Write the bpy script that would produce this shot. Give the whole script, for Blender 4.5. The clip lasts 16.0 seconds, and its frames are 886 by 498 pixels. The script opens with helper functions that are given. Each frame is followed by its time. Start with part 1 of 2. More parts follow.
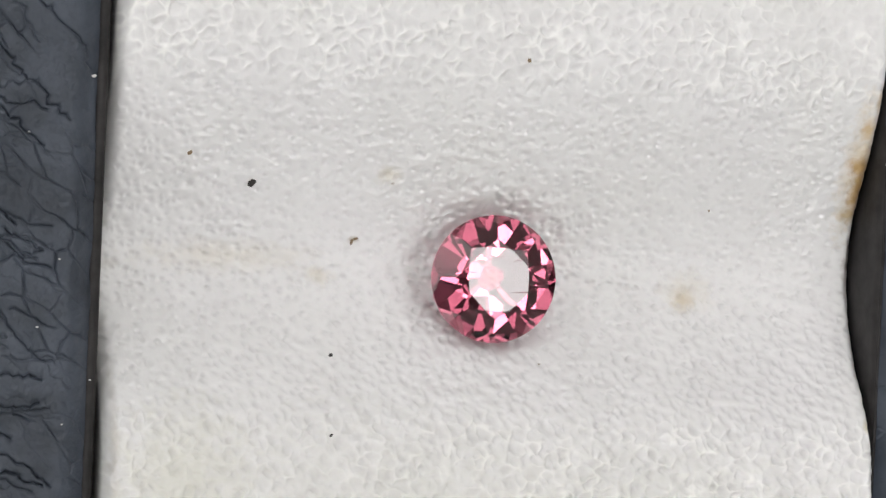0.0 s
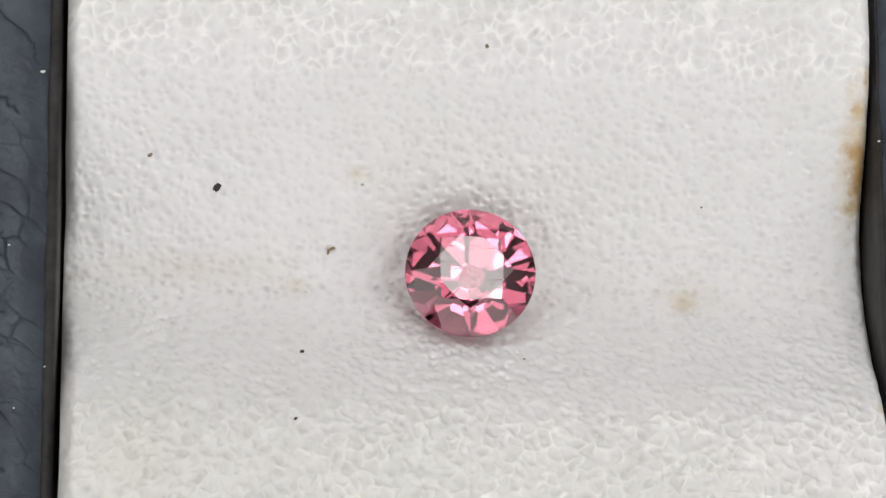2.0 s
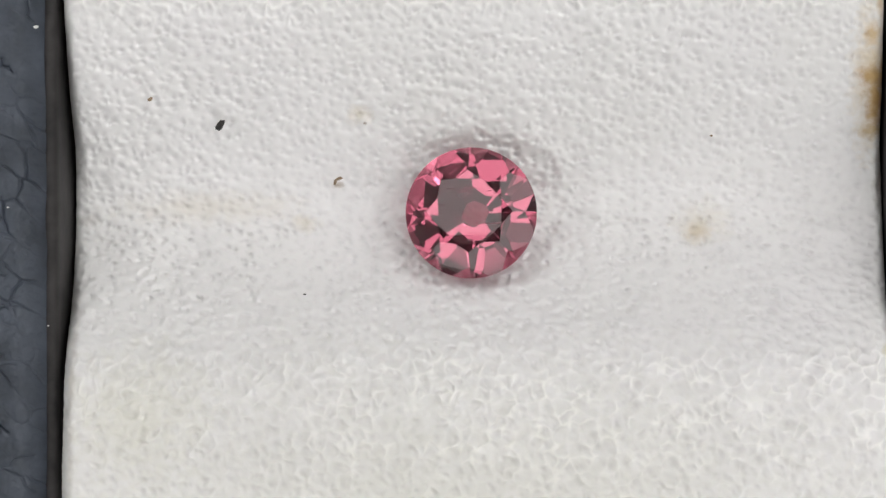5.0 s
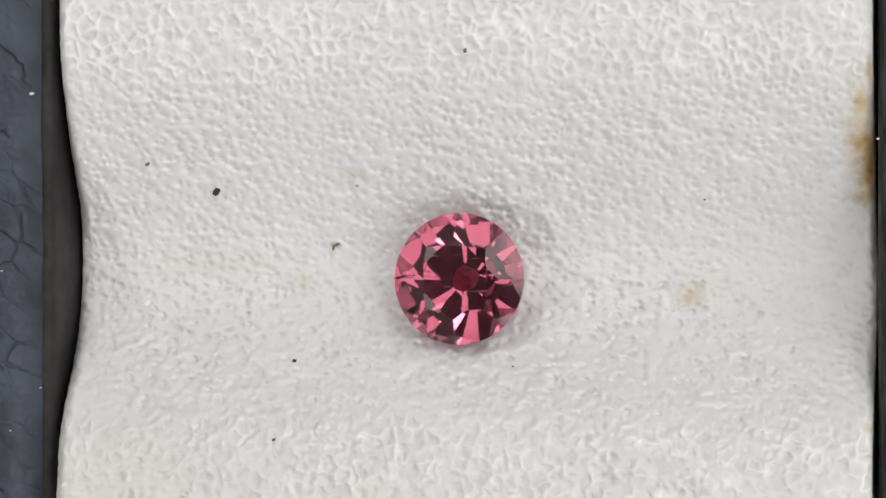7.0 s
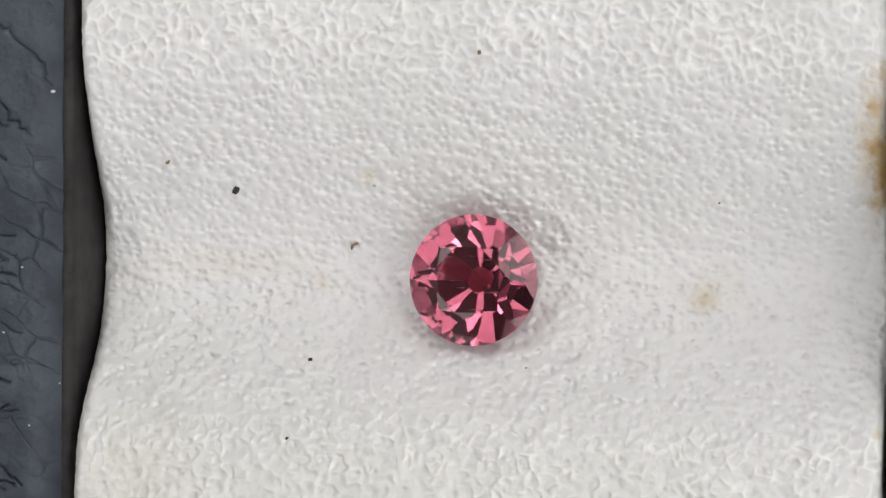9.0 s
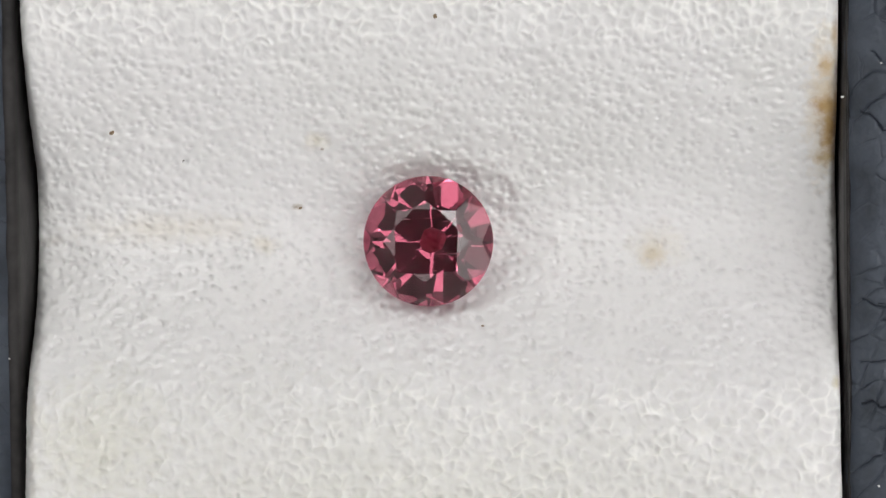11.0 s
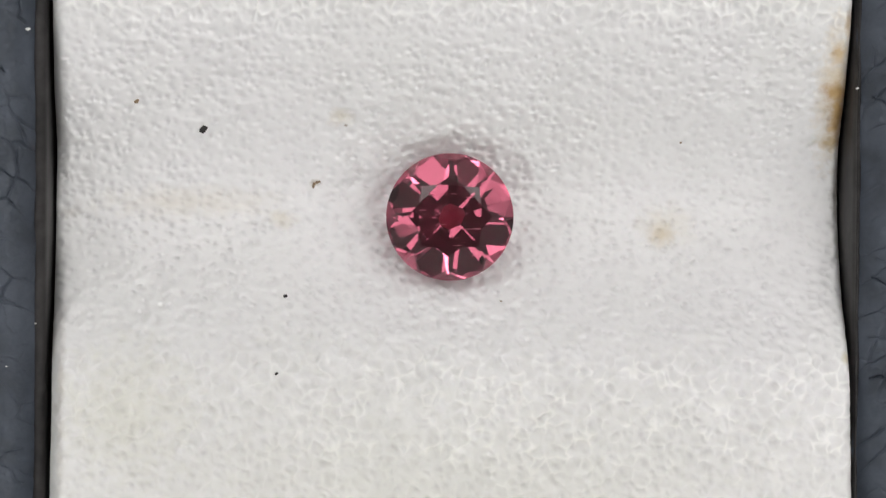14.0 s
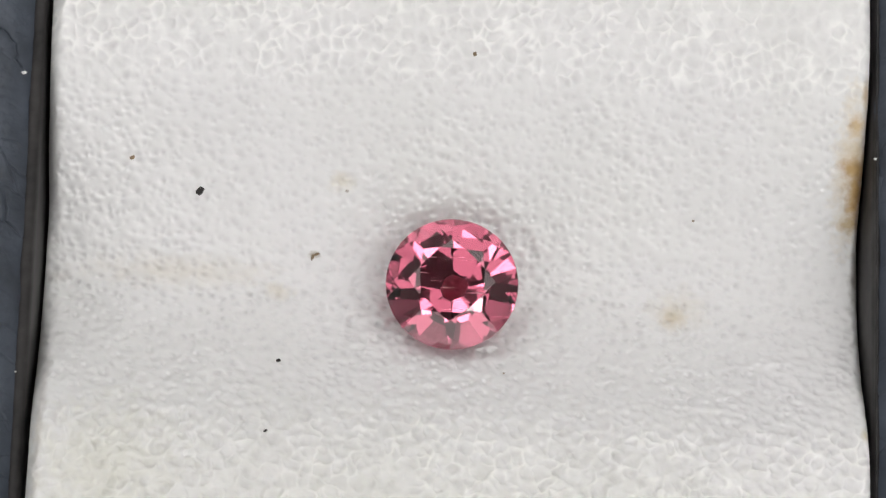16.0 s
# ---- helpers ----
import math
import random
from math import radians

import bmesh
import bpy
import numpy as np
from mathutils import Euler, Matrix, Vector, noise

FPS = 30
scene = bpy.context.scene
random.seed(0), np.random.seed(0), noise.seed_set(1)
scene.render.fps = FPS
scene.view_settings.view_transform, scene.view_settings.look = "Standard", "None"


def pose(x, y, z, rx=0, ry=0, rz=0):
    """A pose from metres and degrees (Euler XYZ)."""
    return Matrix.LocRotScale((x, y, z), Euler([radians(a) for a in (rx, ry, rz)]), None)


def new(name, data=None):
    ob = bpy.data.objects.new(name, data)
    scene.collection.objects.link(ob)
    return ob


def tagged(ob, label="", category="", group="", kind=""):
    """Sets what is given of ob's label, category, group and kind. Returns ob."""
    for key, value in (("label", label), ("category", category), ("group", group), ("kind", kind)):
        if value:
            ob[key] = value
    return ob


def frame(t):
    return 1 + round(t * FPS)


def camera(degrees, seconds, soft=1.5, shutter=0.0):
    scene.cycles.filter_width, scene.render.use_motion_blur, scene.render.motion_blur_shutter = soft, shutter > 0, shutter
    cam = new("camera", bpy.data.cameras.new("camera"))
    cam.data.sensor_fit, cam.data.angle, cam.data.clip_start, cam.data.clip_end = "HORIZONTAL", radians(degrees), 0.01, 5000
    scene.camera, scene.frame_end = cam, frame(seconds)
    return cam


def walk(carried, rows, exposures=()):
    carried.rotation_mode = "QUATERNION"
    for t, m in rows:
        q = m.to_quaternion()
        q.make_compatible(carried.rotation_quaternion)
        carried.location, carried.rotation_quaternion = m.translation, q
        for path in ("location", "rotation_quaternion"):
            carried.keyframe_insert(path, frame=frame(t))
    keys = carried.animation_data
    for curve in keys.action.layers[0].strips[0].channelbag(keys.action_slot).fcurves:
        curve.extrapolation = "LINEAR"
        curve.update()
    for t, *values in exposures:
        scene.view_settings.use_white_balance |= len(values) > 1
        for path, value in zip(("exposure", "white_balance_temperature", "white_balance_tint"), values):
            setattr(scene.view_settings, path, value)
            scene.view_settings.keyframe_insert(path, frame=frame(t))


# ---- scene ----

MM = 0.001
LENS = 16.95          # degrees across the picture
EYE = 0.140           # the camera's height over the gem, metres

cam = camera(LENS, 16.0, soft=1.5)
walk(cam, [(0.0, pose(0, 0, EYE)), (16.0, pose(0, 0, EYE))])

# The tray rocks in front of the still camera: seconds, place from the eye (mm), turn (degrees).
ROCK = [
    (0, 2.633, -1.583, -141.928, 1.94, 16.05, -1.97),
    (0.3, 0.674, -1.657, -138.803, 7.60, 7.40, 0.48),
    (0.5, 2.018, -1.959, -141.244, 12.66, 6.12, 0.92),
    (0.7, 0.909, -2.193, -139.336, 15.11, 5.40, 1.55),
    (1, 2.356, -3.085, -138.824, 11.80, 5.59, 1.15),
    (1.2, 3.197, -4.746, -137.819, 5.62, 5.22, -0.39),
    (1.5, 1.297, -4.191, -139.811, -2.70, 6.29, -0.40),
    (1.7, 1.523, -2.573, -138.801, -8.44, 6.58, -0.26),
    (2, 1.321, -1.008, -138.620, -13.07, 5.91, -0.92),
    (2.2, 0.582, 0.704, -139.011, -16.82, 4.99, -1.41),
    (2.5, 1.757, 1.302, -139.569, -19.12, 4.60, -2.37),
    (2.7, 2.134, 0.802, -140.244, -15.80, 4.56, -1.37),
    (3, 1.924, -0.061, -138.269, -8.40, 1.23, 0.33),
    (3.2, 2.532, 2.468, -137.169, -6.56, -2.98, 0.68),
    (3.5, 1.297, 3.045, -134.825, -6.17, -9.71, 1.39),
    (3.7, 1.408, 2.674, -134.308, -6.07, -9.06, 1.35),
    (5.8, 1.156, 0.844, -139.516, 6.58, 2.23, 0.70),
    (6, 1.892, 0.539, -138.219, 9.57, 3.12, 1.17),
    (6.3, 1.803, 3.479, -137.022, 5.26, 2.87, 1.04),
    (6.5, 1.694, 2.042, -138.757, -0.32, 1.11, -0.28),
    (6.8, 1.322, -1.411, -138.518, -0.65, -6.70, -0.13),
    (7, 0.522, -1.495, -137.475, 0.02, -10.45, 0.10),
    (7.2, 0.257, -1.418, -137.933, 0.22, -10.26, -0.16),
    (7.5, 0.579, 0.356, -144.318, 0.28, 0.95, -1.03),
    (7.7, 2.033, 0.201, -145.011, -0.85, 8.76, -2.24),
    (8, 3.909, 0.269, -146.363, -0.35, 13.02, -2.95),
    (8.3, 2.699, -1.465, -142.062, 2.24, 2.59, -1.59),
    (8.5, 1.235, -0.459, -140.633, 2.08, -2.84, -0.54),
    (8.7, 0.314, -0.292, -139.159, 0.95, -6.92, -0.36),
    (9, 1.142, -1.553, -137.700, 0.60, -13.39, -0.57),
    (9.2, 0.613, -0.188, -138.600, 0.40, -10.26, -0.66),
    (11.3, -1.520, 0.220, -139.005, 2.82, -3.79, 1.26),
    (11.5, -2.666, -0.009, -137.224, 2.26, -10.18, 2.16),
    (11.8, -3.157, 1.238, -136.710, 1.48, -9.77, 2.38),
    (12, -2.255, 1.785, -137.505, 2.44, -5.22, 2.08),
    (12.2, -1.773, 2.452, -137.530, 2.14, -1.88, 1.61),
    (12.5, -1.431, 3.388, -138.038, -0.11, 0.92, 1.43),
    (12.7, -0.394, 1.533, -139.384, 2.20, 4.74, 0.89),
    (13, 0.931, 2.917, -140.367, 1.89, 9.58, 0.26),
    (13.2, 1.785, 2.636, -142.824, 2.13, 13.71, -0.42),
    (13.5, 3.623, 1.747, -144.641, 0.94, 16.87, -1.16),
    (13.8, 1.841, 0.721, -143.972, 2.11, 10.61, -0.73),
    (14, 0.324, 1.419, -142.261, 1.59, 3.43, -0.29),
    (14.2, -0.763, 1.225, -142.360, 1.12, -0.72, -0.11),
    (14.5, -0.715, -0.141, -140.717, 1.54, -6.65, 0.41),
    (14.8, -1.844, 0.368, -141.290, 0.42, -9.09, 1.05),
    (15, -1.950, 0.296, -140.441, 1.00, -11.02, 1.54),
    (15.2, -1.978, 0.678, -140.715, 0.43, -9.66, 1.68),
    (15.5, -1.295, 0.198, -143.158, 0.27, -0.96, 0.23),
    (15.8, -0.706, 1.128, -143.339, -3.55, 3.01, -1.11),
    (16, 0.398, -1.553, -136.813, -10.70, 2.24, -2.13),
]


# ---- light: an unseen grey room added round the tray, with panel lamps in its ceiling ----
LAMP, SIDE_LAMP, HALF_LAMP, FILL_LAMP = 8.5, 6.0, 3.2, 1.47     # radiance of the bright lamp, the long lamp, the dimmer lamp and the added fill panels
CEILING = 1.65
world = bpy.data.worlds.new("world")
scene.world = world
world.use_nodes = True
world.node_tree.nodes["Background"].inputs["Color"].default_value = (0.5, 0.55, 0.6, 1)
world.node_tree.nodes["Background"].inputs["Strength"].default_value = 0.1
scene.view_settings.exposure = 0.0


# ---- materials ----
def material(name):
    m = bpy.data.materials.new(name)
    m.use_nodes = True
    return m, m.node_tree.nodes, m.node_tree.links, m.node_tree.nodes["Principled BSDF"]


def noise_node(n, l, scale, detail=4, rough=0.55):
    c = n.new("ShaderNodeTexCoord")
    t = n.new("ShaderNodeTexNoise")
    t.inputs["Scale"].default_value, t.inputs["Detail"].default_value, t.inputs["Roughness"].default_value = scale, detail, rough
    l.new(c.outputs["Object"], t.inputs["Vector"])
    return t


def ramp_node(n, l, source, stops):
    r = n.new("ShaderNodeValToRGB")
    while len(r.color_ramp.elements) < len(stops):
        r.color_ramp.elements.new(0.5)
    for e, (p, c) in zip(r.color_ramp.elements, stops):
        e.position, e.color = p, (*c, 1)
    l.new(source, r.inputs["Fac"])
    return r


def bump_node(n, l, height, b, strength, distance):
    u = n.new("ShaderNodeBump")
    u.inputs["Strength"].default_value, u.inputs["Distance"].default_value = strength, distance
    l.new(height, u.inputs["Height"])
    l.new(u.outputs["Normal"], b.inputs["Normal"])


def plain(name, colour, rough=0.5, vary=0.12, scale=200.0, metal=0.0, bump=0.0):
    m, n, l, b = material(name)
    t = noise_node(n, l, scale)
    lo, hi = [c * (1 - vary) for c in colour], [min(1, c * (1 + vary)) for c in colour]
    r = ramp_node(n, l, t.outputs["Fac"], [(0.3, lo), (0.7, hi)])
    l.new(r.outputs["Color"], b.inputs["Base Color"])
    b.inputs["Roughness"].default_value, b.inputs["Metallic"].default_value = rough, metal
    if bump:
        bump_node(n, l, t.outputs["Fac"], b, 0.4, bump)
    return m


# stains of the cushion, and dimming put into its colour: place and half sizes in mm, colour, strength
STAINS_AND_DIMMING = [
    (10.6, -0.75, 0.75, 0.65, (0.56, 0.42, 0.20), 0.48),
    (10.9, -0.3, 1.6, 1.2, (0.66, 0.60, 0.46), 0.35),
    (18.95, 5.3, 0.75, 2.0, (0.36, 0.17, 0.04), 1.0),
    (18.6, 6.25, 0.85, 0.5, (0.42, 0.20, 0.05), 0.95),
    (18.65, 8.1, 0.5, 0.65, (0.50, 0.30, 0.10), 0.7),
    (18.75, 3.8, 0.75, 0.55, (0.50, 0.34, 0.12), 0.7),
    (19.05, 9.6, 0.20, 0.9, (0.45, 0.30, 0.12), 0.6),
    (18.8, 6.3, 1.2, 3.8, (0.62, 0.46, 0.22), 0.6),
    (19.15, 1.5, 0.35, 1.6, (0.25, 0.21, 0.18), 0.6),
    (19.0, -6.5, 0.25, 0.35, (0.55, 0.48, 0.25), 0.6),
    (-12.5, 0.7, 5.0, 0.9, (0.68, 0.62, 0.50), 0.35),
    (-8.0, -0.1, 0.8, 0.5, (0.64, 0.56, 0.38), 0.35),
    (-15.3, -9.0, 3.5, 3.5, (0.70, 0.69, 0.55), 0.35),
    (-5.2, 4.9, 0.7, 0.5, (0.66, 0.58, 0.40), 0.4),
    (-4.95, 4.47, 0.14, 0.10, (0.20, 0.15, 0.09), 0.8),
    (-6.4, 1.7, 0.36, 0.22, (0.34, 0.27, 0.18), 0.75),
    # broad yellowing that also dims the lower part, standing in for weaker light
    (0.0, -13.5, 26.0, 8.0, (0.68, 0.68, 0.60), 0.5),
    (-18.3, 0.2, 0.7, 0.35, (0.45, 0.42, 0.38), 0.5),
    (-18.4, -8.5, 0.25, 5.0, (0.50, 0.46, 0.40), 0.4),
]


def blot_node(n, l, colour, x, y, rx, ry, c, strength):
    """An uneven blot of colour c round a place of the object."""
    coord = n.new("ShaderNodeTexCoord")
    place = n.new("ShaderNodeMapping")
    place.vector_type = "POINT"
    place.inputs["Scale"].default_value = (1000 / rx, 1000 / ry, 0)
    place.inputs["Location"].default_value = (-x / rx, -y / ry, 0)
    l.new(coord.outputs["Object"], place.inputs["Vector"])
    length = n.new("ShaderNodeVectorMath")
    length.operation = "LENGTH"
    l.new(place.outputs["Vector"], length.inputs[0])
    t = noise_node(n, l, 1500 / min(1.0, max(rx, ry)), 5, 0.65)
    add = n.new("ShaderNodeMath")
    add.operation = "MULTIPLY_ADD"
    l.new(t.outputs["Fac"], add.inputs[0])
    add.inputs[1].default_value = 1.6
    l.new(length.outputs["Value"], add.inputs[2])
    mask = ramp_node(n, l, add.outputs["Value"], [(0.0, (0, 0, 0)), (1.0, (0, 0, 0))])
    for e in mask.color_ramp.elements:
        e.color = (strength, strength, strength, 1) if e.position < 0.5 else (0, 0, 0, 1)
    squeeze = n.new("ShaderNodeMapRange")
    squeeze.inputs["From Min"].default_value, squeeze.inputs["From Max"].default_value = (0.95, 1.7) if strength > 0.65 else (0.9, 1.9)
    l.new(add.outputs["Value"], squeeze.inputs["Value"])
    l.new(squeeze.outputs["Result"], mask.inputs["Fac"])
    mix = n.new("ShaderNodeMix")
    mix.data_type = "RGBA"
    l.new(mask.outputs["Color"], mix.inputs["Factor"])
    l.new(colour, mix.inputs[6])
    mix.inputs[7].default_value = (*c, 1)
    return mix.outputs[2]


def white_leather():
    m, n, l, b = material("white_leather")
    broad = noise_node(n, l, 90, 3)
    base = ramp_node(n, l, broad.outputs["Fac"], [(0.3, (0.785, 0.785, 0.77)), (0.7, (0.82, 0.815, 0.815))])
    colour = base.outputs["Color"]
    for x, y, rx, ry, c, k in STAINS_AND_DIMMING:
        colour = blot_node(n, l, colour, x, y, rx, ry, c, k)
    # shade of the pits and light on the ridges, multiplied into the colour
    shade_attr = n.new("ShaderNodeAttribute")
    shade_attr.attribute_name = "relief_shade"
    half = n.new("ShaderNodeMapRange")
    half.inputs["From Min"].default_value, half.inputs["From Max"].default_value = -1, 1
    l.new(shade_attr.outputs["Fac"], half.inputs["Value"])
    shade_ramp = ramp_node(n, l, half.outputs["Result"], [(0.0, (0.74, 0.735, 0.74)), (0.5, (0.96, 0.96, 0.96)), (0.60, (0.98, 0.98, 0.98)), (0.9, (1.14, 1.14, 1.13))])
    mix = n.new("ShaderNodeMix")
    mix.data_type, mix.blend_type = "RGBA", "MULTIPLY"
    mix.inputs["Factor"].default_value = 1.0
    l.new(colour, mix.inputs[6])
    l.new(shade_ramp.outputs["Color"], mix.inputs[7])
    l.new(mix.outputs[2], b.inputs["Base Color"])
    b.inputs["Roughness"].default_value = 0.43
    fine = noise_node(n, l, 6000, 3)
    bump_node(n, l, fine.outputs["Fac"], b, 0.35, 0.00003)
    return m


def black_leather():
    m, n, l, b = material("black_leather")
    broad = noise_node(n, l, 400, 4)
    base = ramp_node(n, l, broad.outputs["Fac"], [(0.3, (0.028, 0.035, 0.047)), (0.7, (0.064, 0.077, 0.101))])
    l.new(base.outputs["Color"], b.inputs["Base Color"])
    b.inputs["Roughness"].default_value = 0.5
    b.inputs["Specular IOR Level"].default_value = 0.4
    fine = noise_node(n, l, 2300, 5, 0.65)
    bump_node(n, l, fine.outputs["Fac"], b, 0.6, 0.00008)
    return m


def gem_material():
    m, n, l, b = material("pink_gem")
    b.inputs["Base Color"].default_value = (0.50, 0.11, 0.175, 1)
    b.inputs["Roughness"].default_value = 0.0
    b.inputs["Transmission Weight"].default_value = 1.0
    b.inputs["IOR"].default_value = 1.76
    return m


def scratched_gem():
    """The gem's material with fine parallel polishing scratches, for its table."""
    m = gem_material()
    m.name = "pink_gem_scratched"
    n, l = m.node_tree.nodes, m.node_tree.links
    coord, turn = n.new("ShaderNodeTexCoord"), n.new("ShaderNodeMapping")
    turn.inputs["Rotation"].default_value = (0, 0, radians(42))
    turn.inputs["Scale"].default_value = (350, 9000, 1)
    l.new(coord.outputs["Object"], turn.inputs["Vector"])
    t = n.new("ShaderNodeTexNoise")
    t.inputs["Scale"].default_value, t.inputs["Detail"].default_value = 1.0, 3
    l.new(turn.outputs["Vector"], t.inputs["Vector"])
    lines = ramp_node(n, l, t.outputs["Fac"], [(0.60, (0, 0, 0)), (0.68, (0.3, 0.3, 0.3))])
    l.new(lines.outputs["Color"], n["Principled BSDF"].inputs["Roughness"])
    return m


def glowing(name, strength):
    m, n, l, b = material(name)
    b.inputs["Base Color"].default_value = (0.8, 0.8, 0.8, 1)
    b.inputs["Emission Color"].default_value = (1.0, 0.985, 0.975, 1)
    b.inputs["Emission Strength"].default_value = strength
    return m


WHITE, BLACK, GEM, GEM_TABLE = white_leather(), black_leather(), gem_material(), scratched_gem()
LINING = plain("dark_lining", (0.024, 0.022, 0.022), 0.55, 0.5, 900, bump=0.00008)
LINING.node_tree.nodes["Principled BSDF"].inputs["Specular IOR Level"].default_value = 0.3
DIRT = plain("dark_dirt", (0.016, 0.013, 0.012), 0.6, 0.3, 5000)
BROWN = plain("brown_dirt", (0.22, 0.16, 0.10), 0.8, 0.3, 5000)
LINT = plain("pale_lint", (0.7, 0.7, 0.68), 0.6, 0.1, 5000)
PAINT = plain("grey_wall_paint", (0.42, 0.42, 0.42), 0.8, 0.03, 3)
SLATE = plain("grey_ceiling_paint", (0.21, 0.21, 0.215), 0.9, 0.05, 3)
FRAME = plain("lamp_frame", (0.7, 0.7, 0.7), 0.4, 0.05, 5)
HALF_GLOW = glowing("half_lamp_diffuser", HALF_LAMP)
GLOW, SIDE_GLOW, FILL_GLOW = glowing("lamp_diffuser", LAMP), glowing("side_lamp_diffuser", SIDE_LAMP), glowing("fill_panel_diffuser", FILL_LAMP)


# ---- helpers of this scene ----
def mesh_object(name, verts, faces, mat, smooth=True):
    me = bpy.data.meshes.new(name)
    me.from_pydata([tuple(v) for v in verts], [], faces)
    me.materials.append(mat)
    me.polygons.foreach_set("use_smooth", [smooth] * len(me.polygons))
    me.update()
    return new(name, me)


def under(ob, parent, label=""):
    ob.parent = parent
    return tagged(ob, label) if label else ob


def sheet(name, X, Y, Z, mat):
    """A grid mesh from three arrays of one shape, in mm."""
    a, b = X.shape
    verts = np.stack([X, Y, Z], -1).reshape(-1, 3) * MM
    i = np.arange(a * b).reshape(a, b)
    quads = np.stack([i[:-1, :-1], i[1:, :-1], i[1:, 1:], i[:-1, 1:]], -1).reshape(-1, 4)
    me = bpy.data.meshes.new(name)
    me.vertices.add(len(verts))
    me.vertices.foreach_set("co", verts.ravel().astype(np.float32))
    me.loops.add(quads.size)
    me.loops.foreach_set("vertex_index", quads.ravel().astype(np.int32))
    me.polygons.add(len(quads))
    me.polygons.foreach_set("loop_start", np.arange(0, quads.size, 4, dtype=np.int32))
    me.update(calc_edges=True)
    me.polygons.foreach_set("use_smooth", np.ones(len(quads), bool))
    me.materials.append(mat)
    me.validate()
    return new(name, me)


def block(name, lo, hi, mat, bevel=0.0):
    bm = bmesh.new()
    bmesh.ops.create_cube(bm, size=1)
    for v in bm.verts:
        v.co = Vector([lo[k] + (v.co[k] + 0.5) * (hi[k] - lo[k]) for k in range(3)])
    if bevel:
        bmesh.ops.bevel(bm, geom=bm.edges[:], offset=bevel, segments=3, affect="EDGES", profile=0.5)
    me = bpy.data.meshes.new(name)
    bm.to_mesh(me)
    bm.free()
    me.materials.append(mat)
    return new(name, me)


def smooth_noise(X, Y, scale, seed, octaves=3):
    """Value noise over arrays in mm; about -1 to 1."""
    out, amp, total = 0, 1.0, 0.0
    for o in range(octaves):
        g = np.random.RandomState(seed + o).rand(64, 64) * 2 - 1
        u, v = X / scale * 2 ** o, Y / scale * 2 ** o
        iu, iv = np.floor(u).astype(int), np.floor(v).astype(int)
        fu, fv = u - iu, v - iv
        fu, fv = fu * fu * (3 - 2 * fu), fv * fv * (3 - 2 * fv)
        at = lambda p, q: g[p % 64, q % 64]
        out = out + amp * ((at(iu, iv) * (1 - fu) + at(iu + 1, iv) * fu) * (1 - fv) + (at(iu, iv + 1) * (1 - fu) + at(iu + 1, iv + 1) * fu) * fv)
        total += amp
        amp *= 0.5
    return out / total


def cells(X, Y, sx, sy, seed):
    """Distances to the nearest and second nearest of jittered cell centres, in cells, and a random value of the nearest."""
    g = np.random.RandomState(seed).rand(128, 128, 3)
    value = np.zeros(X.shape)
    u, v = X / sx, Y / sy
    iu, iv = np.floor(u).astype(int), np.floor(v).astype(int)
    d1, d2 = np.full(X.shape, 9.0), np.full(X.shape, 9.0)
    for a in (-1, 0, 1):
        for b in (-1, 0, 1):
            j = g[(iu + a) % 128, (iv + b) % 128]
            d = np.hypot(iu + a + j[..., 0] - u, iv + b + j[..., 1] - v)
            d2 = np.minimum(d2, np.maximum(d1, d))
            value = np.where(d < d1, j[..., 2], value)
            d1 = np.minimum(d1, d)
    return d1, d2, value


# ---- the cushion's form ----
PROFILE_Y = [-26, -15, -10, -7.5, -6, -4, -2, -0.4, 1.2, 3, 5, 7, 9, 10.6, 12, 14, 18, 26]
PROFILE_Z = [1.6, 2.0, 1.95, 1.6, 0.75, -0.9, -2.6, -3.5, -3.6, -2.6, -1.35, -0.25, 0.62, 1.08, 1.25, 1.25, 0.8, 0.0]
WALL_X = 19.3         # inner faces of the side rims, mm
fine_y = np.linspace(-26, 26, 1041)
fine_z = np.interp(fine_y, PROFILE_Y, PROFILE_Z)
kernel = np.exp(-0.5 * (np.arange(-60, 61) * 0.05 / 0.7) ** 2)
fine_z = np.convolve(np.pad(fine_z, 60, mode="edge"), kernel / kernel.sum(), mode="valid")


def cushion_edge(X, Y):
    """Half width of the cushion: drawn in on its flat parts, full in the groove."""
    groove = np.exp(-((Y - 0.3) / 3.5) ** 2)
    return np.where(X < 0, 18.85 + 0.05 * groove, 19.15 + 0.10 * groove) + 0.05 * smooth_noise(Y * 0 + 3, Y, 3.0, 7, 2)


def cushion_height(X, Y):
    z = np.interp(Y, fine_y, fine_z)
    z = z + 0.10 * smooth_noise(X + 40, Y + 40, 9.0, 3, 2)
    groove = np.exp(-((Y - 0.3) / 3.0) ** 2)
    z = z + groove * np.where(X > 0, 0.9, 0.4) * np.clip((np.abs(X) - 13) / 6, 0, 1) ** 2
    soft, drop = np.where(X < 0, 0.75, 0.45), np.where(X < 0, 0.85 - 0.6 * groove, 0.30)
    edge = np.clip((np.abs(X) - cushion_edge(X, Y) + soft) / soft, 0, 1)
    return z - drop * edge ** 2.5


slope_y = np.clip(1 - (np.abs(fine_y - 1.6) - 6.9) / 1.6, 0, 1)
turns_y = np.cumsum(0.05 / (0.52 - 0.17 * slope_y))      # cells counted across the groove: squeezed on its slopes


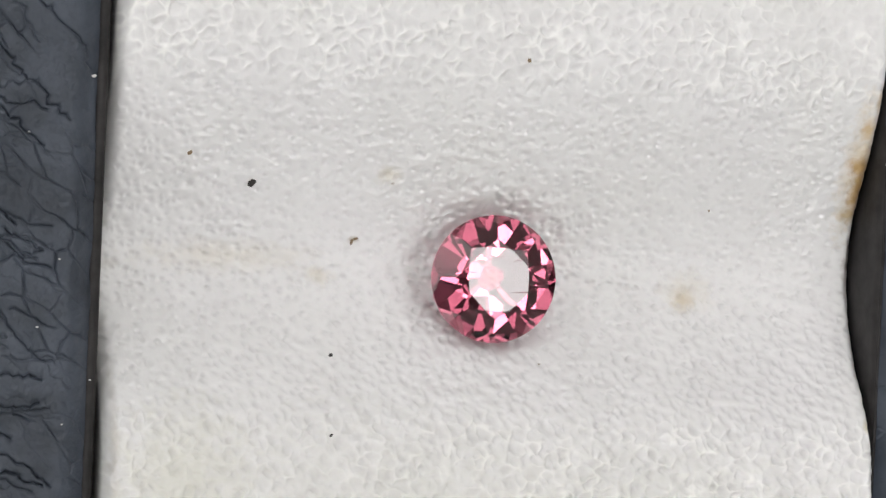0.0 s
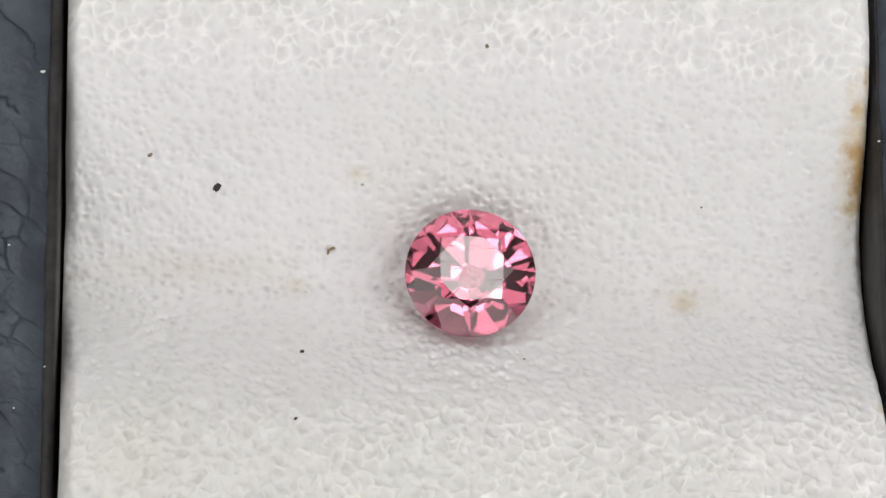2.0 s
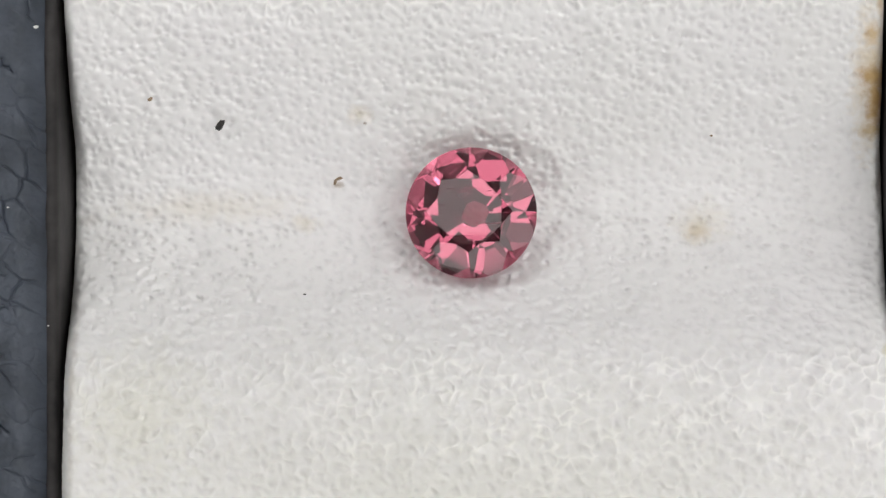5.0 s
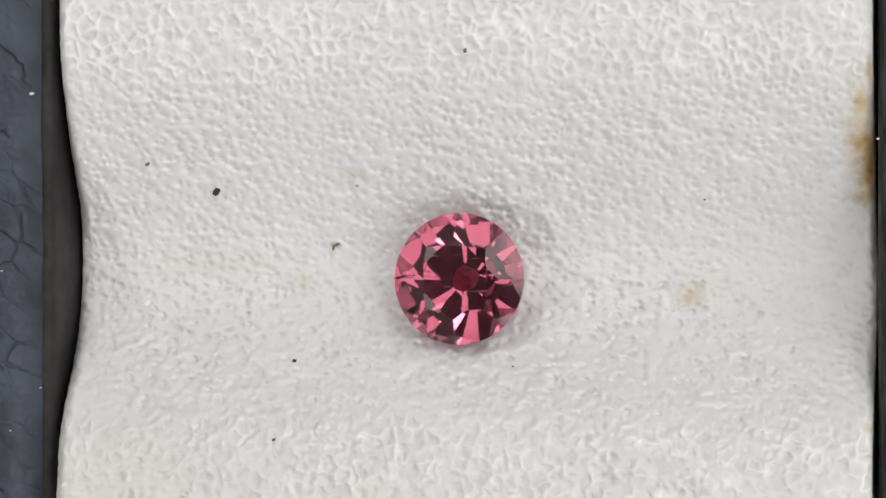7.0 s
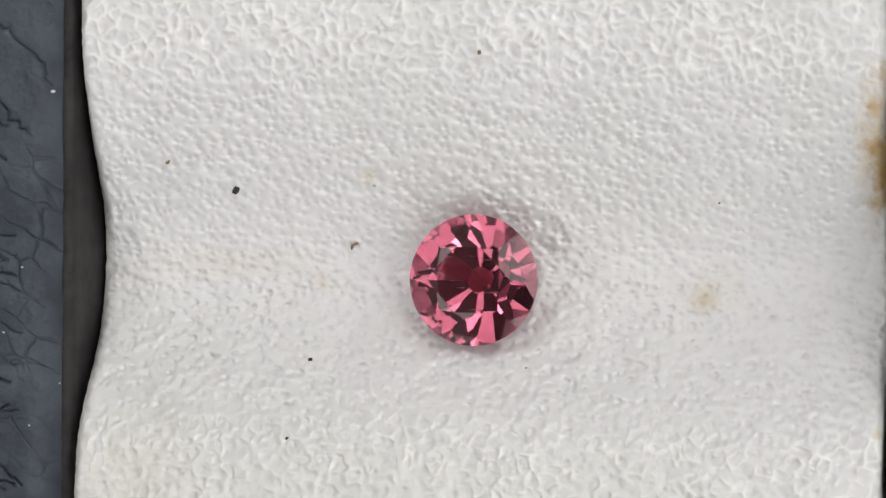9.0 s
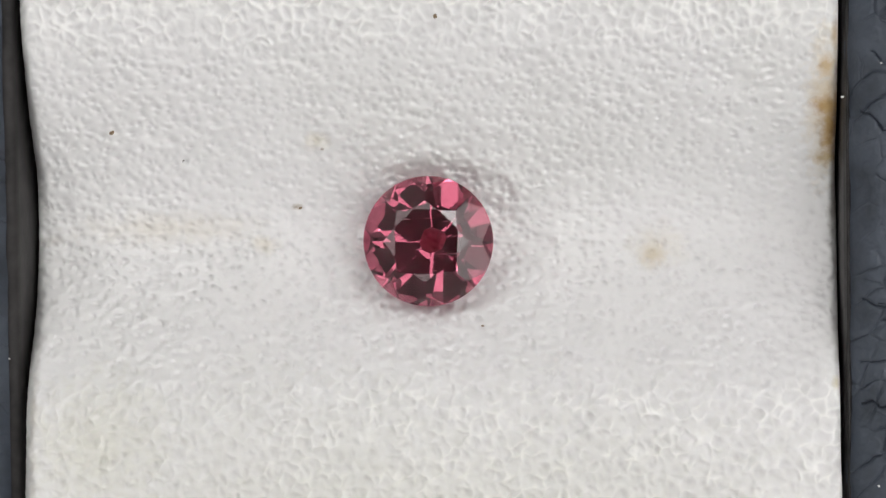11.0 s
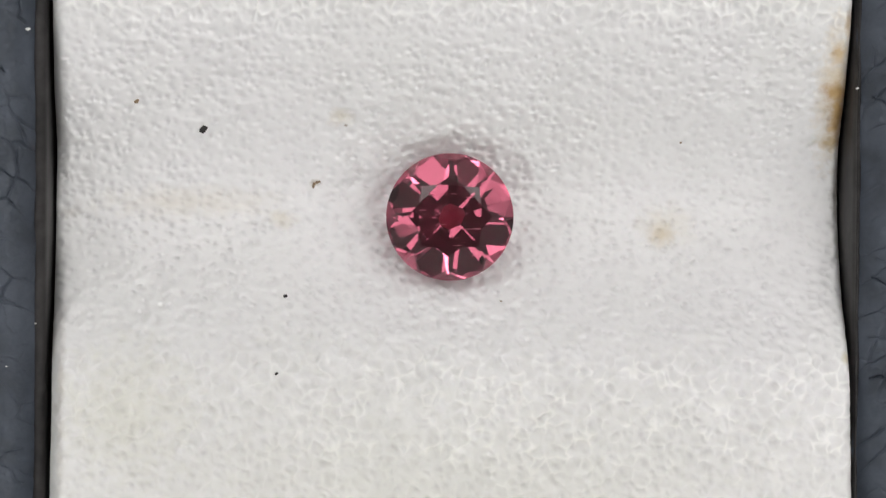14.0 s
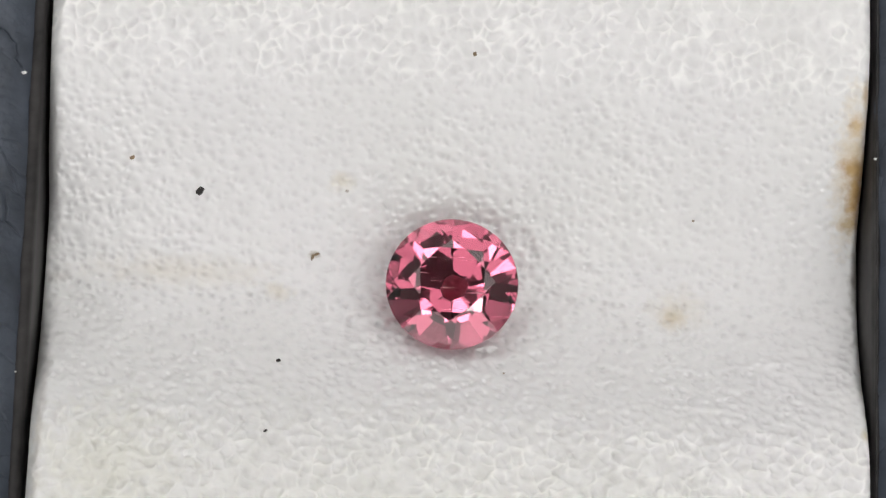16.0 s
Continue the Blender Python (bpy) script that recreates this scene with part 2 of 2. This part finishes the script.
def grain(X, Y):
    """Relief of the leather, and light and shade painted after it: dark pits below 0, light ridges above 0."""
    slope = np.interp(Y, fine_y, slope_y)
    V = np.interp(Y, fine_y, turns_y) + 0.25 * smooth_noise(X, Y, 0.9, 21, 2)
    U = (X + 0.12 * Y) / 0.47 + 0.25 * smooth_noise(X, Y, 0.9, 11, 2)
    d1, d2, value = cells(U, V, 1.0, 1.0, 5)
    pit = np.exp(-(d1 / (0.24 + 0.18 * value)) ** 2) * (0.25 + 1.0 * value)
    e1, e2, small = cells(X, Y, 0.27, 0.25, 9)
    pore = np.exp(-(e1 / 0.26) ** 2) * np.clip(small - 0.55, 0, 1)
    # the raised net along the two crests and, fainter, beyond them
    crest = np.exp(-((Y - 10.6) / 2.0) ** 2) + np.exp(-((Y + 8.6) / 2.4) ** 2) + 0.55 * (1 - slope)
    crest = np.clip(crest * (1 - 0.75 * slope), 0, 1)
    n1, n2, tall = cells((X + 0.24 * smooth_noise(X, Y, 0.5, 31, 2)) / 0.66, (Y + 0.24 * smooth_noise(X, Y, 0.5, 35, 2)) / 0.62, 1.0, 1.0, 15)
    patch = np.clip(0.62 + 0.9 * smooth_noise(X, Y, 0.6, 51, 2) + 0.35 * smooth_noise(X, Y, 3.0, 55, 2), 0.2, 1)
    net = np.exp(-((n2 - n1) / 0.27) ** 2) * patch * crest
    bowl = np.exp(-(n1 / (0.25 + 0.15 * tall)) ** 2) * (0.4 + 0.8 * tall) * crest
    ripple = smooth_noise(X * 0.55 + 0.25 * Y, Y, 0.42, 43, 2)
    lumps = 0.05 * smooth_noise(X, Y, 0.75, 41, 2) + 0.04 * smooth_noise(X, Y, 2.0, 61, 2)
    deep = np.where(Y < 0, 1.0, 0.55) + slope * np.interp(Y, [-6.0, -3.0, 0.5], [0.50, 0.55, 0.75])
    relief = deep * (-0.135 * pit + 0.9 * lumps + np.interp(Y, [-9, -5, 1, 6], [0.10, 0.14, 0.11, 0.08]) * ripple) + 0.15 * net - 0.07 * bowl - 0.06 * pore
    # painted shading: ridges of the net lighten, bowls, pits and pores darken
    relief_shade = np.where(Y > 0, 0.85, 0.60 + 0.22 * np.tanh((X + 6) / 6)) * net - 0.30 * bowl - (0.20 + 0.06 * slope) * np.clip(pit, 0, 1) - 0.35 * pore
    relief = relief * (1 - 0.5 * np.clip((np.abs(X) - 15.5) / 3, 0, 1))
    return relief, np.clip(relief_shade, -1, 1)


# ---- the unseen room, added for light and reflections ----
ROOM = 2.6
tagged(block("floor", (-ROOM, -ROOM, -0.86), (ROOM, ROOM, -0.80), plain("floor_tile", (0.5, 0.48, 0.45), 0.5, 0.1, 4)), "pale plain floor, unseen, added to close the room", "floor", kind="structure")
# its dark middle stands in for camera and viewer mirrored in the gem
tagged(block("ceiling", (-ROOM, -ROOM, CEILING), (ROOM, ROOM, CEILING + 0.1), SLATE), "plain grey ceiling, unseen, dark in place of camera and viewer", "ceiling", kind="structure")
for name, lo, hi in (
    ("wall_west", (-ROOM - 0.1, -ROOM, -0.86), (-ROOM, ROOM, CEILING)),
    ("wall_east", (ROOM, -ROOM, -0.86), (ROOM + 0.1, ROOM, CEILING)),
    ("wall_south", (-ROOM, -ROOM - 0.1, -0.86), (ROOM, -ROOM, CEILING)),
    ("wall_north", (-ROOM, ROOM, -0.86), (ROOM, ROOM + 0.1, CEILING)),
):
    tagged(block(name, lo, hi, PAINT), "plain grey wall, unseen, added to close the room", "wall", kind="structure")


def unseen_lamp(x, y, w, d, mat):
    lamp = new("unseen_ceiling_light")
    lamp.location = (x, y, CEILING)
    tagged(lamp, "unseen white panel light on the ceiling", "ceiling light", "ceiling lights")
    under(block("diffuser", (-w / 2, -d / 2, -0.030), (w / 2, d / 2, -0.004), mat), lamp, "glowing white diffuser")
    for lo, hi in (((-w / 2 - 0.02, -d / 2 - 0.02), (w / 2 + 0.02, -d / 2)), ((-w / 2 - 0.02, d / 2), (w / 2 + 0.02, d / 2 + 0.02)),
                   ((-w / 2 - 0.02, -d / 2), (-w / 2, d / 2)), ((w / 2, -d / 2), (w / 2 + 0.02, d / 2))):
        under(block("frame", (*lo, -0.034), (*hi, 0), FRAME), lamp)


# unseen lamps, placed by the flashes on the gem's table
unseen_lamp(0.90, 0.0, 0.36, 0.48, GLOW)
unseen_lamp(0.54, 0.0, 0.26, 0.48, HALF_GLOW)
# this panel is added only to lighten the gem's dark table
unseen_lamp(-0.08, 0.40, 0.56, 0.26, FILL_GLOW)
unseen_lamp(0.25, 0.82, 0.26, 0.52, SIDE_GLOW)
# large fill panels added out of view to light the leather
GRID = (-1.95, -0.65, 0.65, 1.95)
for x in GRID:
    for y in GRID:
        if max(abs(x), abs(y)) > 1 and not (y < -1 and abs(x) < 1):
            unseen_lamp(x, y, 1.18, 1.18, FILL_GLOW)
        elif y < -1:
            unseen_lamp(x, y + 0.18, 1.18, 1.5, FILL_GLOW)
unseen_lamp(-0.72, 0.84, 1.0, 0.7, FILL_GLOW)
unseen_lamp(0.93, 0.9, 0.92, 0.7, FILL_GLOW)


# ---- the gem tray ----
def leather_rim(side):
    """A padded leather rim along one side of the tray, wrapped over inner and outer edge."""
    prof = [(19.50, -0.6), (19.53, 0.1)]
    prof += [(19.56 + 1.52 * u, 0.40 + 1.20 * math.sin(u * math.pi / 2)) for u in np.linspace(0, 1, 40)]
    prof += [(x, 1.6 + 0.12 * math.sin((x - 21.1) / 5.9 * math.pi)) for x in np.concatenate([np.arange(21.14, 24.6, 0.032), np.arange(24.6, 26.95, 0.15)])]
    prof += [(27.0 + 1.0 * math.sin(a), 0.6 + 1.0 * math.cos(a)) for a in np.linspace(0.1, math.pi / 2, 8)]
    prof += [(28.0, -3.0), (28.0, -9.0)]
    px, pz = np.array(prof).T
    ys = np.concatenate([np.arange(-22, -15.5, 0.2), np.arange(-15.5, 15.5, 0.035), np.arange(15.5, 22.01, 0.2)])
    S, Y = np.meshgrid(px, ys, indexing="ij")
    Z = np.repeat(pz[:, None], len(ys), 1)
    rng = np.random.RandomState(50 + side)
    depth = np.zeros(S.shape)
    for k in range(60):
        y0, x0 = rng.uniform(-17, 17), rng.uniform(20.0, 24.0)
        way = -side * rng.choice([0.75, 0.55, 0.1, 0.0]) + rng.normal() * 0.15
        deep = rng.uniform(0.2, 1.0) ** 1.3
        ang = way
        for j in range(rng.randint(8, 30)):
            step = rng.uniform(0.12, 0.35)
            x1, y1 = x0 + step * math.cos(ang), y0 + step * math.sin(ang)
            r0, r1 = np.searchsorted(ys, (min(y0, y1) - 0.25, max(y0, y1) + 0.25))
            A, B = S[:, r0:r1], Y[:, r0:r1]
            t = np.clip(((A - x0) * (x1 - x0) + (B - y0) * (y1 - y0)) / step ** 2, 0, 1)
            d = np.hypot(A - x0 - t * (x1 - x0), B - y0 - t * (y1 - y0))
            wide = rng.uniform(0.028, 0.042)
            cut = deep * (0.8 * np.exp(-(d / wide) ** 2) + 0.30 * np.exp(-(d / 0.14) ** 2))
            depth[:, r0:r1] = np.maximum(depth[:, r0:r1], cut)
            x0, y0, ang = x1, y1, way + rng.normal() * 0.45
    wander = 0.3 * smooth_noise(S, Y, 0.9, 70 + side, 2)
    near, next_near, swell = cells(S + wander, Y - 0.6 * S + wander, 1.9, 1.5, 75 + side)
    crease = np.exp(-((next_near - near) / 0.055) ** 2) * np.clip(0.45 + 1.2 * smooth_noise(S, Y, 1.8, 80 + side, 2), 0, 1)
    depth = np.maximum(depth, 0.6 * crease)
    top = np.clip((Z - 0.4) / 0.8, 0, 1)
    Z = Z - top * (0.26 * depth) + top * (0.08 * smooth_noise(S, Y, 1.6, 60 + side, 3) + 0.05 * smooth_noise(S, Y, 0.5, 63 + side, 2) + 0.035 * smooth_noise(S, Y, 0.22, 65 + side, 2))
    inner = np.clip((21.2 - S) / 1.2, 0, 1)
    X = side * (S + inner * (0.16 * smooth_noise(Y * 0 + 5, Y, 2.2, 95 + side, 3) + 0.06 * depth))
    return sheet("rim", X, Y, Z, BLACK)


def lining_wall(side):
    ys = np.arange(-26, 26.01, 0.25)
    prof = np.array([(19.22, -6.0), (19.25, -2.0), (19.28, 0.0), (19.33, 0.32), (19.42, 0.50), (19.54, 0.58), (19.66, 0.57), (19.78, 0.46), (19.85, 0.2)])
    S, Y = np.meshgrid(prof[:, 0], ys, indexing="ij")
    Z = np.repeat(prof[:, 1][:, None], len(ys), 1) + 0.05 * smooth_noise(S, Y, 5, 90 + side, 2)
    return sheet("lining", side * S + (0.14 if side > 0 else 0.15) * (S < 19.5), Y, Z, LINING)


tray = tagged(new("gem_tray"), "black leather gem tray with a grooved white leather cushion", "gem tray")
xs = np.concatenate([np.arange(-19.0, -17.0, 0.05), np.arange(-17.0, 17.0, 0.07), np.arange(17.0, 19.01, 0.05)])
GX, GY = np.meshgrid(xs, np.arange(-21.0, 21.01, 0.07), indexing="ij")
outer = np.clip(np.abs(GX) - 15, 0, None) / 4.0
GX = np.sign(GX) * (np.minimum(np.abs(GX), 15) + outer * (cushion_edge(GX, GY) - 15))
relief, relief_shade = grain(GX, GY)
GZ = cushion_height(GX, GY) + relief
# the cushion's sides go down into the tray
for sign, row in ((-1, 0), (1, -1)):
    x, y, z = GX[row], GY[row], GZ[row]
    skirt = [(x + sign * 0.04, y, z - 0.12), (x + sign * 0.05, y, z - 0.6), (x + sign * 0.02, y, z - 2.0), (x, y, z * 0 - 7.0)]
    for a, b, c in skirt:
        if sign < 0:
            GX, GY, GZ, relief_shade = np.vstack([a, GX]), np.vstack([b, GY]), np.vstack([c, GZ]), np.vstack([relief_shade[:1], relief_shade])
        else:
            GX, GY, GZ, relief_shade = np.vstack([GX, a]), np.vstack([GY, b]), np.vstack([GZ, c]), np.vstack([relief_shade, relief_shade[-1:]])
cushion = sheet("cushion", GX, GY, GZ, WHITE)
cushion.data.attributes.new("relief_shade", "FLOAT", "POINT").data.foreach_set("value", relief_shade.ravel().astype(np.float32))
under(cushion, tray, "grooved white grained leather cushion, slightly soiled")
for side in (-1, 1):
    under(leather_rim(side), tray, "creased blue-black leather rim")
    under(lining_wall(side), tray, "smooth black inner lining")
for y0, y1 in ((-28, -22.2), (22.2, 28)):
    under(block("end_rim", (-28 * MM, y0 * MM, -9 * MM), (28 * MM, y1 * MM, 1.3 * MM), BLACK, 0.9 * MM), tray)
under(block("base", (-28 * MM, -28 * MM, -10.5 * MM), (28 * MM, 28 * MM, -9.05 * MM), BLACK, 0.4 * MM), tray)


# ---- the gem ----
def faceted_gem():
    """A native-cut round brilliant: a disc cut by planes of slightly uneven slope, turn and depth."""
    r, crown, girdle = 3.07, 0.92, 0.07
    rng = random.Random(3)
    gem = tagged(new("gemstone"), "round brilliant-cut pink-red gemstone lying in the cushion's groove", "gemstone")
    bm = bmesh.new()
    bmesh.ops.create_cone(bm, cap_ends=True, segments=96, radius1=r, radius2=r, depth=8)

    def slice_off(tilt, turn, reach, z):
        """Cut away what lies beyond the plane through the point at this reach and height, sloping by tilt."""
        a, t = radians(turn), radians(tilt)
        way = Vector((math.sin(t) * math.cos(a), math.sin(t) * math.sin(a), math.cos(t)))
        at = Vector((reach * math.cos(a), reach * math.sin(a), z))
        cut = bmesh.ops.bisect_plane(bm, geom=bm.verts[:] + bm.edges[:] + bm.faces[:], dist=1e-5, plane_co=at, plane_no=way, clear_outer=True)
        rim = [e for e in cut["geom_cut"] if isinstance(e, bmesh.types.BMEdge)]
        if len(rim) > 2:
            bmesh.ops.edgeloop_fill(bm, edges=rim)

    off = lambda k: rng.uniform(-k, k)
    slice_off(0, 0, 0, girdle + crown)
    slice_off(180, 0, 0, -girdle - 2.32)
    for k in range(8):
        az = 22.5 + 45 * k
        slice_off(32.5 + off(1.0), az + off(1.5), r * (1 + off(0.008)), girdle)                     # kite
        slice_off(16 + off(1.5), az + 22.5 + off(2), 0.485 * r * (1 + off(0.02)), girdle + crown)   # star
        slice_off(180 - 43.2 + off(2.2), az + off(2.5), r * (1 + off(0.01)), -girdle)             # pavilion main
        for half in (-11.25, 11.25):
            slice_off(38.5 + off(1.0), az + half + off(1.0), r * (1 + off(0.004)), girdle)
            slice_off(180 - 46.0 + off(1.2), az + half + off(1.5), r * (1 + off(0.006)), -girdle)
    bm.normal_update()
    kinds = {"table": [], "crown": [], "girdle": [], "pavilion": []}
    for f in bm.faces:
        up = f.normal.z
        kinds["table" if up > 0.995 else "crown" if up > 0.1 else "girdle" if up > -0.1 else "pavilion"].append([v.co.copy() for v in f.verts])
    bm.free()
    for name, polys in kinds.items():
        verts, index, out = [], {}, []
        for poly in polys:
            ids = []
            for p in poly:
                key = tuple(round(c, 5) for c in p)
                if key not in index:
                    index[key] = len(verts)
                    verts.append(p * MM)
                ids.append(index[key])
            out.append(ids)
        under(mesh_object(name, verts, out, GEM_TABLE if name == "table" else GEM, False), gem)
    return gem


MOVING = []           # things that ride on the tray, with their pose on it
MOVING.append((tray, Matrix()))
gem = faceted_gem()
MOVING.append((gem, Matrix.Translation(Vector((0.06, 0.1, -0.95)) * MM) @ pose(0, 0, 0, -1.7, -2.3, 0)))


# ---- dirt on the cushion ----
def crumb(name, x, y, sx, sy, turn, mat, label, seed):
    bm = bmesh.new()
    bmesh.ops.create_icosphere(bm, subdivisions=2, radius=1)
    rng = random.Random(seed)
    for v in bm.verts:
        k = 0.75 + 0.5 * rng.random()
        v.co = Vector((v.co.x * sx * k, v.co.y * sy * k, v.co.z * min(sx, sy) * 0.7 * k)) * MM
    me = bpy.data.meshes.new(name)
    bm.to_mesh(me)
    bm.free()
    me.materials.append(mat)
    ob = tagged(new(name, me), label, "dirt speck", "dirt specks on the cushion")
    place = np.array([x]), np.array([y])
    z = float((cushion_height(*place) + grain(*place)[0])[0])
    MOVING.append((ob, Matrix.Translation(Vector((x, y, z + 0.03)) * MM) @ pose(0, 0, 0, 0, 0, turn)))


crumb("dirt_speck", -11.8, 4.28, 0.29, 0.18, 55, DIRT, "black angular crumb on white leather", 1)
crumb("dirt_speck", -7.83, -3.75, 0.11, 0.10, 0, DIRT, "tiny black round speck on white leather", 2)
crumb("dirt_speck", -8.24, -7.32, 0.09, 0.06, 30, DIRT, "tiny dark speck on white leather", 3)
crumb("dirt_speck", -14.99, 5.55, 0.13, 0.09, 30, BROWN, "small brown speck on white leather", 4)
crumb("dirt_speck", 0.73, 10.59, 0.11, 0.09, 80, BROWN, "small brown speck on white leather", 5)

crumb("dirt_speck", -6.45, 1.58, 0.17, 0.08, 70, BROWN, "thin brown fibre crumb on white leather", 6)
crumb("dirt_speck", -6.25, 1.74, 0.15, 0.09, 10, BROWN, "thin brown fibre crumb on white leather", 7)
crumb("dirt_speck", 11.38, 3.76, 0.07, 0.05, 0, BROWN, "tiny dark speck on white leather", 8)
crumb("dirt_speck", 2.56, -3.96, 0.08, 0.04, 0, BROWN, "tiny dark speck on white leather", 9)


def lint(x, y, z, size, seed):
    crumb("lint_speck", x, y, size, size * 0.6, seed * 37, LINT, "tiny pale lint speck on black leather", seed)
    ob, m = MOVING.pop()
    MOVING.append((ob, Matrix.Translation(Vector((x, y, z)) * MM)))
    tagged(ob, "", "lint speck", "lint specks on the rims")


for x, y, z, size in ((-19.97, 8.85, 1.2, 0.12), (-22.9, 6.2, 1.72, 0.05), (-21.3, 0.5, 1.66, 0.05), (-22.2, -2.6, 1.72, 0.06),
                      (-20.9, -7.0, 1.65, 0.05), (19.45, 6.4, 0.92, 0.08), (21.2, 7.9, 1.68, 0.06), (21.9, 4.6, 1.7, 0.05),
                      (22.3, -3.5, 1.72, 0.06), (21.0, -11.5, 1.66, 0.06), (-19.6, -5.0, 1.1, 0.05)):
    lint(x, y, z, size, int(100 + y * 10))


def motions():
    for thing, local in MOVING:
        walk(thing, [(t, pose(x * MM, y * MM, EYE + z * MM, rx, ry, rz) @ local) for t, x, y, z, rx, ry, rz in ROCK])


motions()
